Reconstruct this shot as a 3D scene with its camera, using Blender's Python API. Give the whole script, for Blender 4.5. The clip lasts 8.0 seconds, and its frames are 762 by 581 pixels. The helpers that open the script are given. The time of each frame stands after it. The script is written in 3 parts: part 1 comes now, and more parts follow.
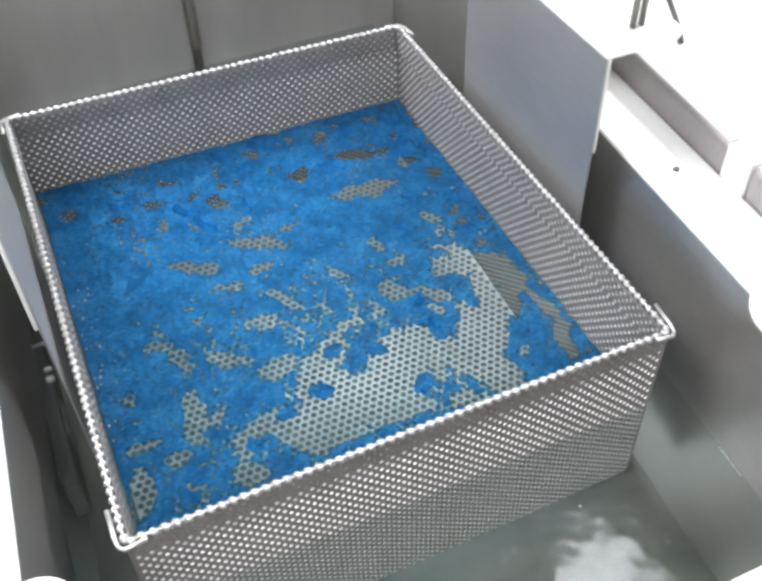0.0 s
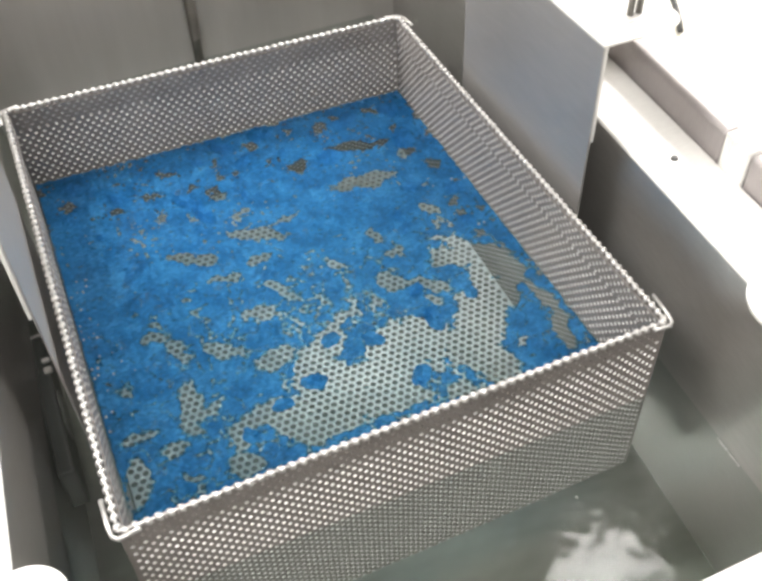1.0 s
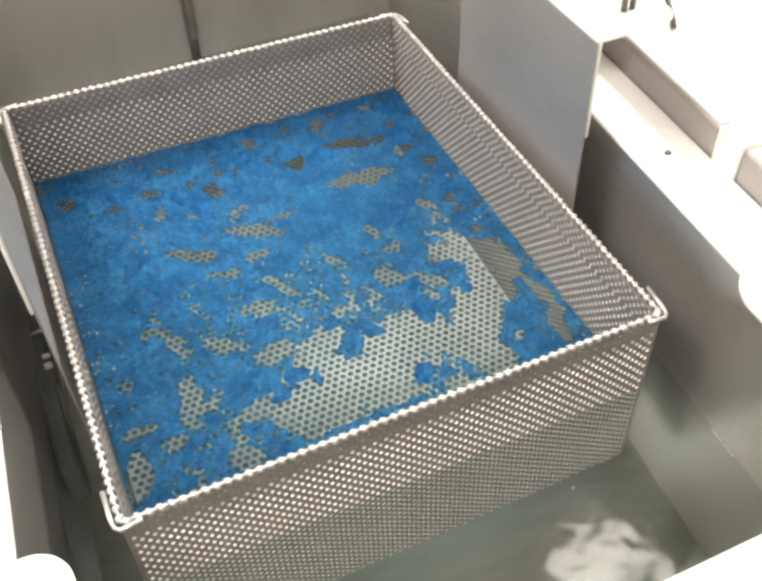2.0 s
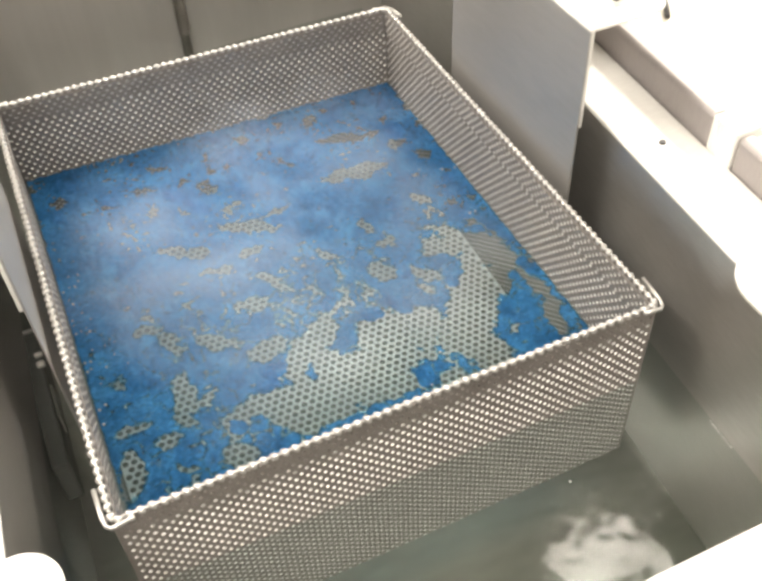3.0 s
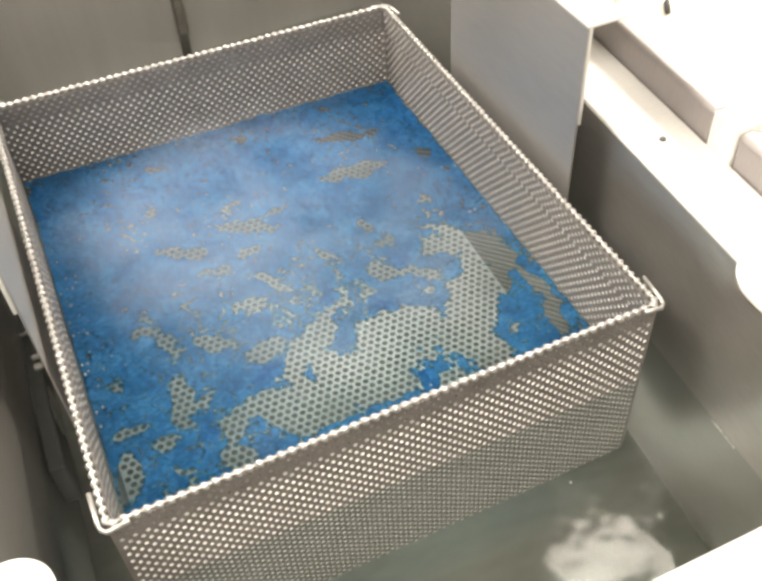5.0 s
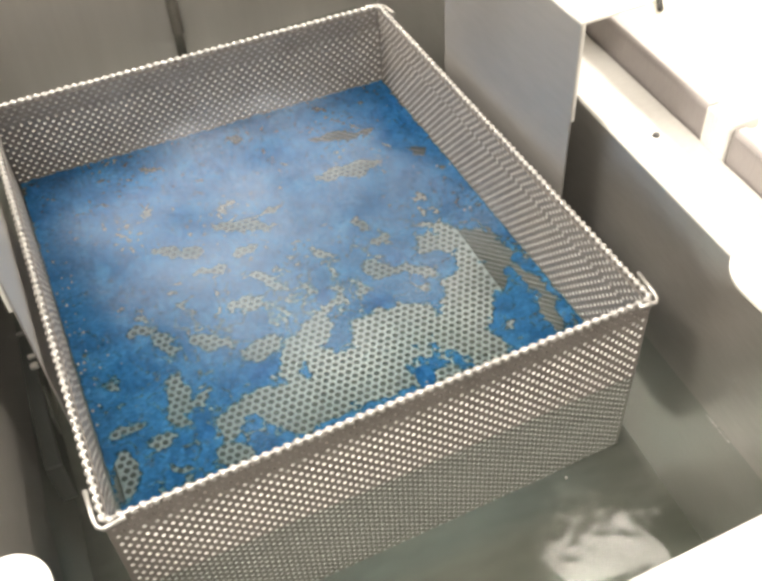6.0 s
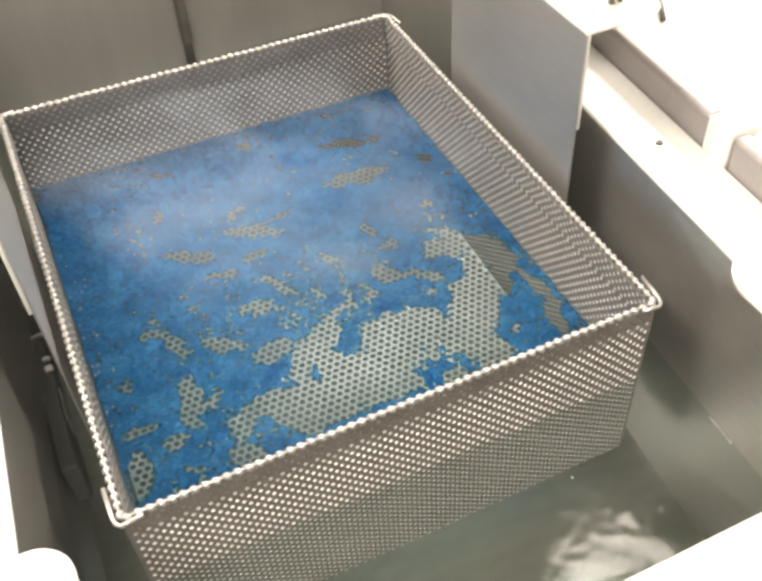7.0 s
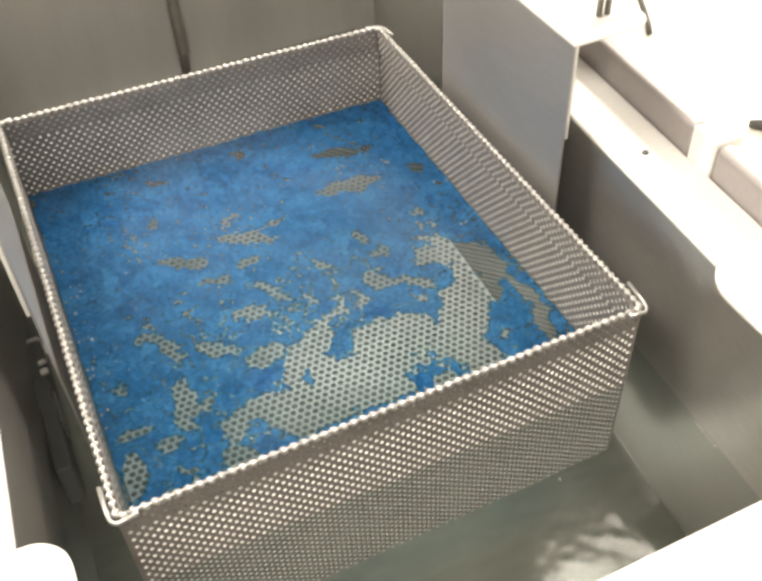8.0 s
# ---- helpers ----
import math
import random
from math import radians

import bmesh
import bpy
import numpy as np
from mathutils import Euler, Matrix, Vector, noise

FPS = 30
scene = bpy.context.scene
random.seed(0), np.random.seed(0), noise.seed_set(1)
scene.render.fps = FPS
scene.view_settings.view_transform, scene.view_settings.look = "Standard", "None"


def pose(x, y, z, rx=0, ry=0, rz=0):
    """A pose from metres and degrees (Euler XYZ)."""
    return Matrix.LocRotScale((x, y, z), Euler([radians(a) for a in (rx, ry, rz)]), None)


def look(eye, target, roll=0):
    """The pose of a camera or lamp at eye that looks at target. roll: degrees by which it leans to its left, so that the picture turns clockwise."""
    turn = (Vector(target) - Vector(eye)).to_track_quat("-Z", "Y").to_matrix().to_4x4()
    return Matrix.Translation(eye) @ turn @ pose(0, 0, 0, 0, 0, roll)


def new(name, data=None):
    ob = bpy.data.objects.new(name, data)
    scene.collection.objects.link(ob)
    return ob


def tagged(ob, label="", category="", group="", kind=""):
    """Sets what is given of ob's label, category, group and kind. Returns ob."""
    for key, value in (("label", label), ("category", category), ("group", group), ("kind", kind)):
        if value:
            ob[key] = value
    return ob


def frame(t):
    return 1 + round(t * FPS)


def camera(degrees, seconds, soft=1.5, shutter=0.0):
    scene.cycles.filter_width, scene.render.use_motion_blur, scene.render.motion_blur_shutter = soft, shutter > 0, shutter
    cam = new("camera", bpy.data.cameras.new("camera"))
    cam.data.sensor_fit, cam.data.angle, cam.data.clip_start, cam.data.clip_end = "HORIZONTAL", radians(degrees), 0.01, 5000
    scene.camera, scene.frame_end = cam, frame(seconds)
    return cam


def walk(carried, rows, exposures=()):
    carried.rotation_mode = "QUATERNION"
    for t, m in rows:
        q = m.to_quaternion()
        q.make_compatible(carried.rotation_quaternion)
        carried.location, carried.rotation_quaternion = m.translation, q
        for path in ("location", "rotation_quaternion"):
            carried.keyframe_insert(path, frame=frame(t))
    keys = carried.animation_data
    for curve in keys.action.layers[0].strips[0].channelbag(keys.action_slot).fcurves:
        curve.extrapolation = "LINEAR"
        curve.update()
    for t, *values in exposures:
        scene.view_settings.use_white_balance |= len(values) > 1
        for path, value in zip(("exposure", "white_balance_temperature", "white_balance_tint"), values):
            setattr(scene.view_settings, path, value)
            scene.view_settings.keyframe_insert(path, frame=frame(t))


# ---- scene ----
cam = camera(44.7, 8.0, soft=3.3)
PATH = [
    (0, (0.041, -0.338, 1.387), (0.576, 0.932, -0.062), -1.8),
    (0.5, (0.048, -0.34, 1.379), (0.577, 0.925, -0.077), -2.1),
    (1, (0.049, -0.343, 1.382), (0.565, 0.928, -0.073), -2.4),
    (1.5, (0.043, -0.35, 1.386), (0.566, 0.92, -0.068), -2.2),
    (3, (0.05, -0.352, 1.376), (0.572, 0.917, -0.079), -3.1),
    (3.5, (0.051, -0.354, 1.375), (0.574, 0.915, -0.08), -3.2),
    (4, (0.054, -0.352, 1.373), (0.577, 0.914, -0.084), -3.3),
    (4.5, (0.058, -0.349, 1.373), (0.566, 0.922, -0.085), -3.8),
    (6, (0.058, -0.355, 1.37), (0.573, 0.92, -0.083), -4.0),
    (6.5, (0.053, -0.359, 1.374), (0.575, 0.919, -0.073), -4.0),
    (7, (0.045, -0.363, 1.38), (0.568, 0.92, -0.062), -3.8),
    (7.5, (0.043, -0.371, 1.385), (0.582, 0.911, -0.053), -2.9),
    (8, (0.038, -0.376, 1.385), (0.589, 0.917, -0.037), -2.9),
]
walk(cam, [(t, look(eye, target, roll)) for t, eye, target, roll in PATH],
     exposures=[(0, -0.08, 5850, 10), (0.5, -0.1, 6100, 10), (1.0, -0.08, 6450, 10), (1.7, -0.02, 6850, 10), (3.0, 0.0, 7150, 10), (6.5, -0.04, 7250, 10), (8.0, -0.12, 7300, 10)])

# ---- measures of the place (metres) ----
W, D, RIM = 0.42, 0.496, 0.85          # basket plan and rim height
WATER = 0.7565
TANK_FLOOR = 0.560
BOTTOM = 0.621                          # basket bottom
FILM = 0.7562                           # underside of the blue film
FLANGE = 0.910
XL, XR, YF, YB = -0.047, 0.458, -0.200, 0.655   # inner faces of the tank

# ---- world and lamps ----
world = bpy.data.worlds.new("world")
scene.world = world
world.use_nodes = True
world.node_tree.nodes["Background"].inputs[0].default_value = (0.75, 0.85, 1.0, 1)
world.node_tree.nodes["Background"].inputs[1].default_value = 0.2

# x, y, width, length, watts
LAMPS = [(2.15, 1.15, 0.60, 1.20, 88.0), (-0.95, 1.20, 0.60, 1.20, 58.0), (-0.35, -1.20, 1.20, 0.60, 52.0), (1.02, 0.52, 0.30, 0.22, 3.0)]
CEIL = 2.6
for lx, ly, wide, long, power in LAMPS:
    lamp = bpy.data.lights.new("ceiling_lamp", "AREA")
    lamp.shape, lamp.size, lamp.size_y, lamp.energy = "RECTANGLE", wide - 0.02, long - 0.02, power
    lamp.color = (1.0, 0.97, 0.93)
    ob = new("ceiling_lamp", lamp)
    ob.matrix_world = pose(lx, ly, CEIL - 0.06)


# ---- materials ----
def material(name):
    m = bpy.data.materials.new(name)
    m.use_nodes = True
    nt = m.node_tree
    return m, nt, nt.nodes["Principled BSDF"]


def noise_node(nt, scale, detail=4.0, rough=0.55, stretch=(1, 1, 1)):
    co = nt.nodes.new("ShaderNodeTexCoord")
    mp = nt.nodes.new("ShaderNodeMapping")
    mp.inputs["Scale"].default_value = stretch
    nt.links.new(co.outputs["Object"], mp.inputs["Vector"])
    n = nt.nodes.new("ShaderNodeTexNoise")
    n.inputs["Scale"].default_value = scale
    n.inputs["Detail"].default_value = detail
    n.inputs["Roughness"].default_value = rough
    nt.links.new(mp.outputs["Vector"], n.inputs["Vector"])
    return n


def ramp(nt, source, stops):
    r = nt.nodes.new("ShaderNodeValToRGB")
    while len(r.color_ramp.elements) < len(stops):
        r.color_ramp.elements.new(0.5)
    for e, (p, c) in zip(r.color_ramp.elements, stops):
        e.position = p
        e.color = (*c, 1) if len(c) == 3 else c
    nt.links.new(source, r.inputs[0])
    return r


def bump(nt, b, source, strength, distance):
    n = nt.nodes.new("ShaderNodeBump")
    n.inputs["Strength"].default_value = strength
    n.inputs["Distance"].default_value = distance
    nt.links.new(source, n.inputs["Height"])
    nt.links.new(n.outputs[0], b.inputs["Normal"])
    return n


def steel(name, lo, hi, r0, r1, scale, stretch, metal=1.0, relief=0.1):
    m, nt, b = material(name)
    n1 = noise_node(nt, scale, 5, 0.6, stretch)
    n2 = noise_node(nt, scale * 0.12, 3, 0.5)
    mixer = nt.nodes.new("ShaderNodeMix")
    mixer.inputs[0].default_value = 0.5
    nt.links.new(n1.outputs[0], mixer.inputs[2])
    nt.links.new(n2.outputs[0], mixer.inputs[3])
    c = ramp(nt, mixer.outputs[0], [(0.3, lo), (0.7, hi)])
    nt.links.new(c.outputs[0], b.inputs["Base Color"])
    r = ramp(nt, mixer.outputs[0], [(0.3, (r0,) * 3), (0.7, (r1,) * 3)])
    nt.links.new(r.outputs[0], b.inputs["Roughness"])
    b.inputs["Metallic"].default_value = metal
    if relief:
        bump(nt, b, n1.outputs[0], relief, 0.0006)
    return m


M_TANK = steel("brushed_steel", (0.50, 0.485, 0.465), (0.62, 0.605, 0.585), 0.30, 0.42, 60, (1, 1, 6), metal=0.9, relief=0.03)
M_BACK = steel("satin_back_steel", (0.50, 0.485, 0.465), (0.62, 0.605, 0.58), 0.40, 0.50, 14, (2.5, 1, 0.3), metal=0.75, relief=0.03)
M_FLOOR = steel("tank_floor_steel", (0.28, 0.29, 0.27), (0.42, 0.43, 0.40), 0.28, 0.42, 25, (1, 3, 1), metal=0.92)
M_PANEL = steel("matt_panel_steel", (0.46, 0.45, 0.44), (0.54, 0.53, 0.52), 0.5, 0.6, 40, (1, 1, 6), metal=0.85)
M_FLANGE = steel("satin_steel", (0.70, 0.69, 0.67), (0.82, 0.81, 0.79), 0.45, 0.6, 80, (1, 5, 1), metal=0.3)
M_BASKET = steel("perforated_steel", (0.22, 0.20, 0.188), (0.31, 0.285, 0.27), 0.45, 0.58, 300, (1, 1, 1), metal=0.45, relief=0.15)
# basket steel too; light caught on the hole edges is put in this colour
M_LIT_EDGE = steel("hole_edge_light", (0.68, 0.67, 0.65), (0.80, 0.79, 0.77), 0.35, 0.45, 300, (1, 1, 1), metal=0.3, relief=0)
# same steel made paler: light falling on the flat bottom put in its colour
M_BOTTOM_LIT = steel("lit_perforated_steel", (0.80, 0.82, 0.82), (0.90, 0.92, 0.92), 0.5, 0.6, 200, (1, 1, 1), metal=0.15)
M_RIM = steel("bright_steel", (0.50, 0.49, 0.48), (0.68, 0.67, 0.66), 0.32, 0.45, 400, (1, 1, 1), metal=0.7)


def paint(name, colour, rough, scale=6.0):
    m, nt, b = material(name)
    n = noise_node(nt, scale, 6)
    lo = tuple(0.92 * c for c in colour)
    c = ramp(nt, n.outputs[0], [(0.35, lo), (0.65, colour)])
    nt.links.new(c.outputs[0], b.inputs["Base Color"])
    b.inputs["Roughness"].default_value = rough
    n2 = noise_node(nt, scale * 60, 3)
    bump(nt, b, n2.outputs[0], 0.1, 0.001)
    return m


M_WALL = paint("wall_paint", (0.72, 0.70, 0.66), 0.7)
# for the unseen south wall, kept dark so the basket front renders darker
M_SOUTH = paint("unseen_dark_wall_paint", (0.16, 0.14, 0.12), 0.7)
M_CEIL = paint("ceiling_paint", (0.8, 0.8, 0.78), 0.8)
M_GROUND = paint("floor_tile", (0.30, 0.29, 0.27), 0.4)
M_WORKTOP = paint("cream_laminate", (0.82, 0.79, 0.70), 0.35)
M_RAIL = steel("dull_rail_steel", (0.36, 0.335, 0.335), (0.45, 0.42, 0.42), 0.5, 0.6, 90, (1, 5, 1), metal=0.8)
M_SPINDLE = steel("dark_spindle_steel", (0.16, 0.15, 0.14), (0.28, 0.27, 0.25), 0.4, 0.5, 300, (1, 1, 1))
M_WHITE = paint("white_enamel", (0.82, 0.81, 0.78), 0.3, 30)
M_DARK = paint("dark_rubber", (0.05, 0.05, 0.05), 0.5, 40)


def blue_material():
    m, nt, b = material("blue_film")
    n1 = noise_node(nt, 30, 7, 0.7)
    n2 = noise_node(nt, 190, 6, 0.72, (1, 1.8, 1))
    mixer = nt.nodes.new("ShaderNodeMix")
    mixer.inputs[0].default_value = 0.55
    nt.links.new(n1.outputs[0], mixer.inputs[2])
    nt.links.new(n2.outputs[0], mixer.inputs[3])
    c = ramp(nt, mixer.outputs[0], [(0.41, (0.003, 0.070, 0.26)), (0.5, (0.010, 0.195, 0.58)), (0.58, (0.085, 0.42, 0.86))])
    nt.links.new(c.outputs[0], b.inputs["Base Color"])
    b.inputs["Roughness"].default_value = 0.19
    b.inputs["Specular IOR Level"].default_value = 0.45
    bump(nt, b, mixer.outputs[0], 1.0, 0.016)
    through_light = nt.nodes.new("ShaderNodeBsdfTranslucent")
    through_light.inputs[0].default_value = (0.24, 0.62, 0.92, 1)
    mix = nt.nodes.new("ShaderNodeMixShader")
    mix.inputs[0].default_value = 0.40
    nt.links.new(b.outputs[0], mix.inputs[1])
    nt.links.new(through_light.outputs[0], mix.inputs[2])
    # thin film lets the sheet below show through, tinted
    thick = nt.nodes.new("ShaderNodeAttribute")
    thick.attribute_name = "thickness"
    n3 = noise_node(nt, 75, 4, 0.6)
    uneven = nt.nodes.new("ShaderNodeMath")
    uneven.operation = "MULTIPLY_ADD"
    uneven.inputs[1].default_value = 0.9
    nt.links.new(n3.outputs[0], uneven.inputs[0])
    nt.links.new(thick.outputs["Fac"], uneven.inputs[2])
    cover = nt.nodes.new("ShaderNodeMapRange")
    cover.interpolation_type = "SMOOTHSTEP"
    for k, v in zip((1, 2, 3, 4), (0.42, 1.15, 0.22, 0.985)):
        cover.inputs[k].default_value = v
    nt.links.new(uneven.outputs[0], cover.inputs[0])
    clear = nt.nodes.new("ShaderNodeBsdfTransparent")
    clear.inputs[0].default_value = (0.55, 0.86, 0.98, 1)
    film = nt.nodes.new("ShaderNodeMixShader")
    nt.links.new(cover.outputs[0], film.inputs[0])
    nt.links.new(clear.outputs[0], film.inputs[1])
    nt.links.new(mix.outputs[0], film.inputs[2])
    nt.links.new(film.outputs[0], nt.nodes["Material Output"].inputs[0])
    return m


M_BLUE = blue_material()


def water_material():
    m, nt, b = material("water")
    nt.nodes.remove(b)
    out = nt.nodes["Material Output"]
    bend = nt.nodes.new("ShaderNodeBsdfRefraction")
    bend.inputs["Color"].default_value = (0.79, 0.84, 0.82, 1)
    bend.inputs["Roughness"].default_value = 0.0
    bend.inputs["IOR"].default_value = 1.33
    gloss = nt.nodes.new("ShaderNodeBsdfGlossy")
    gloss.inputs["Roughness"].default_value = 0.10
    fres = nt.nodes.new("ShaderNodeFresnel")
    fres.inputs[0].default_value = 1.42
    cloudy = nt.nodes.new("ShaderNodeBsdfDiffuse")
    cloudy.inputs[0].default_value = (0.30, 0.32, 0.28, 1)
    body = nt.nodes.new("ShaderNodeMixShader")
    body.inputs[0].default_value = 0.05
    mix = nt.nodes.new("ShaderNodeMixShader")
    nt.links.new(bend.outputs[0], body.inputs[1])
    nt.links.new(cloudy.outputs[0], body.inputs[2])
    nt.links.new(fres.outputs[0], mix.inputs[0])
    nt.links.new(body.outputs[0], mix.inputs[1])
    nt.links.new(gloss.outputs[0], mix.inputs[2])
    nt.links.new(mix.outputs[0], out.inputs[0])
    n = noise_node(nt, 14, 3, 0.5)
    for strength, targets in ((0.25, (gloss.inputs["Normal"], fres.inputs["Normal"])), (0.05, (bend.inputs["Normal"],))):
        w = nt.nodes.new("ShaderNodeBump")
        w.inputs["Strength"].default_value = strength
        w.inputs["Distance"].default_value = 0.008
        nt.links.new(n.outputs[0], w.inputs["Height"])
        for socket in targets:
            nt.links.new(w.outputs[0], socket)
    return m


M_WATER = water_material()


def glow_material():
    m, nt, b = material("lamp_diffuser")
    b.inputs["Base Color"].default_value = (0.9, 0.9, 0.88, 1)
    b.inputs["Emission Color"].default_value = (1.0, 0.97, 0.93, 1)
    b.inputs["Emission Strength"].default_value = 6.0
    return m


M_GLOW = glow_material()


# ---- mesh helpers ----
def mesh_of(bm, mat, name="mesh", smooth=False):
    me = bpy.data.meshes.new(name)
    bm.to_mesh(me)
    bm.free()
    me.materials.append(mat)
    if smooth:
        me.polygons.foreach_set("use_smooth", [True] * len(me.polygons))
    return me


def part(name, bm, mat, parent=None, label="", smooth=False):
    ob = new(name, mesh_of(bm, mat, name, smooth))
    if parent is not None:
        ob.parent = parent
    if label:
        tagged(ob, label)
    return ob


def box(x0, y0, z0, x1, y1, z1, bevel=0.0, bm=None, segments=2):
    bm = bm or bmesh.new()
    r = bmesh.ops.create_cube(bm, size=1.0)
    for v in r["verts"]:
        v.co = Vector(((x0 + x1) / 2 + v.co.x * (x1 - x0), (y0 + y1) / 2 + v.co.y * (y1 - y0), (z0 + z1) / 2 + v.co.z * (z1 - z0)))
    if bevel:
        edges = list({e for v in r["verts"] for e in v.link_edges})
        bmesh.ops.bevel(bm, geom=edges, offset=bevel, segments=segments, profile=0.5, affect="EDGES")
    return bm


def sweep(points, radius, sides=8, bm=None, radii=None):
    """A round rod through the points."""
    bm = bm or bmesh.new()
    pts = [Vector(p) for p in points]
    rings = []
    for i, p in enumerate(pts):
        d = (pts[min(i + 1, len(pts) - 1)] - pts[max(i - 1, 0)]).normalized()
        side = d.cross(Vector((0.13, 0.21, 0.97))).normalized()
        up = side.cross(d)
        rr = radii[i] if radii else radius
        rings.append([bm.verts.new(p + rr * (math.cos(a) * side + math.sin(a) * up)) for a in (2 * math.pi * k / sides for k in range(sides))])
    for a, b in zip(rings, rings[1:]):
        for k in range(sides):
            bm.faces.new((a[k], a[(k + 1) % sides], b[(k + 1) % sides], b[k]))
    bm.faces.new(rings[0][::-1])
    bm.faces.new(rings[-1])
    bmesh.ops.recalc_face_normals(bm, faces=bm.faces[:])
    return bm


def perforated(name, width, height, pitch, radius, thick, place, mat, parent, sides=8, row=None, plain=0.0):
    """A sheet with staggered round holes, in its own x-y plane, laid by the matrix place."""
    rows = max(1, int(round(height / (row or pitch * 0.866))))
    cols = int(round(width / pitch))
    rh, cw = height / rows, width / cols
    cx, cy, halves = [], [], []
    for j in range(rows):
        off = 0.5 if j % 2 else 0.0
        for i in range(cols - (1 if off else 0)):
            cx.append((i + 0.5 + off) * cw)
            cy.append((j + 0.5) * rh)
        if off:
            halves += [(0, j * rh, cw / 2), (width - cw / 2, j * rh, cw / 2)]
    cx, cy = np.array(cx), np.array(cy)
    ang = 2 * np.pi * (np.arange(sides) + 0.5) / sides
    hole = np.stack([np.cos(ang), np.sin(ang)], 1) * radius
    reach = np.minimum(cw / 2 / np.maximum(abs(np.cos(ang)), 1e-6), rh / 2 / np.maximum(abs(np.sin(ang)), 1e-6))
    edge = np.stack([np.cos(ang) * reach, np.sin(ang) * reach], 1)
    for corner in ((1, 1), (-1, 1), (-1, -1), (1, -1)):
        target = np.array(corner) * (cw / 2, rh / 2)
        k = np.argmin(((edge - target) ** 2).sum(1))
        edge[k] = target
    n, s = len(cx), sides
    c = np.stack([cx, cy], 1)[:, None, :]
    ring = np.concatenate([c + edge[None], c + hole[None]], 1)          # n, 2s, 2
    top = np.concatenate([ring, np.full((n, 2 * s, 1), thick / 2)], 2)
    low = np.concatenate([ring, np.full((n, 2 * s, 1), -thick / 2)], 2)
    verts = np.concatenate([top, low], 1).reshape(-1, 3)
    k = np.arange(s)
    k1 = (k + 1) % s
    quads = np.concatenate([np.stack([k, k1, s + k1, s + k], 1),
                            np.stack([2 * s + k, 3 * s + k, 3 * s + k1, 2 * s + k1], 1),
                            np.stack([s + k, s + k1, 3 * s + k1, 3 * s + k], 1)], 0)
    faces = (quads[None] + (np.arange(n) * 4 * s)[:, None, None]).reshape(-1, 4)
    extra_v, extra_f = [], []
    base = len(verts)
    for x, y, w in halves:
        for z, flip in ((thick / 2, False), (-thick / 2, True)):
            b = base + len(extra_v)
            extra_v += [(x, y, z), (x + w, y, z), (x + w, y + rh, z), (x, y + rh, z)]
            extra_f.append((b, b + 3, b + 2, b + 1) if flip else (b, b + 1, b + 2, b + 3))
    b = base + len(extra_v)
    for z in (thick / 2, -thick / 2):
        extra_v += [(0, 0, z), (width, 0, z), (width, height, z), (0, height, z)]
    for i in range(4):
        extra_f.append((b + i, b + 4 + i, b + 4 + (i + 1) % 4, b + (i + 1) % 4))
    verts = np.concatenate([verts, np.array(extra_v)], 0)
    me = bpy.data.meshes.new(name)
    me.from_pydata(verts.tolist(), [], faces.tolist() + extra_f)
    me.transform(place)
    me.materials.append(mat)
    me.materials.append(M_LIT_EDGE)
    # hole edges coloured as if lit, except within plain of the top edge
    lit_edges = np.zeros((n, 3 * s), dtype=np.int32)
    lit_edges[:, 2 * s:] = (cy < height - plain)[:, None]
    me.polygons.foreach_set("material_index", np.concatenate([lit_edges.ravel(), np.zeros(len(extra_f), dtype=np.int32)]))
    me.update()
    ob = new(name, me)
    ob.parent = parent
    return ob


# ---- room shell ----
def structure(name, bm, mat, label=""):
    return tagged(part(name, bm, mat), label, kind="structure")


RX0, RX1, RY0, RY1 = -2.2, 2.6, -2.4, 2.9
structure("floor", box(RX0 - 0.1, RY0 - 0.1, -0.1, RX1 + 0.1, RY1 + 0.1, 0), M_GROUND, "dull grey floor of the workroom")
structure("ceiling", box(RX0 - 0.1, RY0 - 0.1, CEIL, RX1 + 0.1, RY1 + 0.1, CEIL + 0.1), M_CEIL, "plain white ceiling of the workroom")
structure("wall_north", box(RX0 - 0.1, RY1, 0, RX1 + 0.1, RY1 + 0.1, CEIL), M_WALL, "plain off-white painted wall")
structure("wall_south", box(RX0 - 0.1, RY0 - 0.1, 0, RX1 + 0.1, RY0, CEIL), M_SOUTH, "unseen wall kept dark brown to darken the basket front")
structure("wall_east", box(RX1, RY0, 0, RX1 + 0.1, RY1, CEIL), M_WALL, "plain off-white painted wall")
structure("wall_west", box(RX0 - 0.1, RY0, 0, RX0, RY1, CEIL), M_WALL, "plain off-white painted wall")


def ceiling_light(x, y, wide, long):
    root = new("ceiling_light")
    root.location = (x, y, CEIL)
    tagged(root, "long white ceiling light, switched on", "ceiling light", group="ceiling lights")
    a, b = wide / 2, long / 2
    bm = box(-a - 0.02, -b - 0.02, -0.03, a + 0.02, -b, 0)
    box(-a - 0.02, b, -0.03, a + 0.02, b + 0.02, 0, bm=bm)
    box(-a - 0.02, -b, -0.03, -a, b, 0, bm=bm)
    box(a, -b, -0.03, a + 0.02, b, 0, bm=bm)
    part("frame", bm, M_FLANGE, root)
    part("diffuser", box(-a + 0.001, -b + 0.001, -0.02, a - 0.001, b - 0.001, -0.002), M_GLOW, root, "glowing white diffuser")


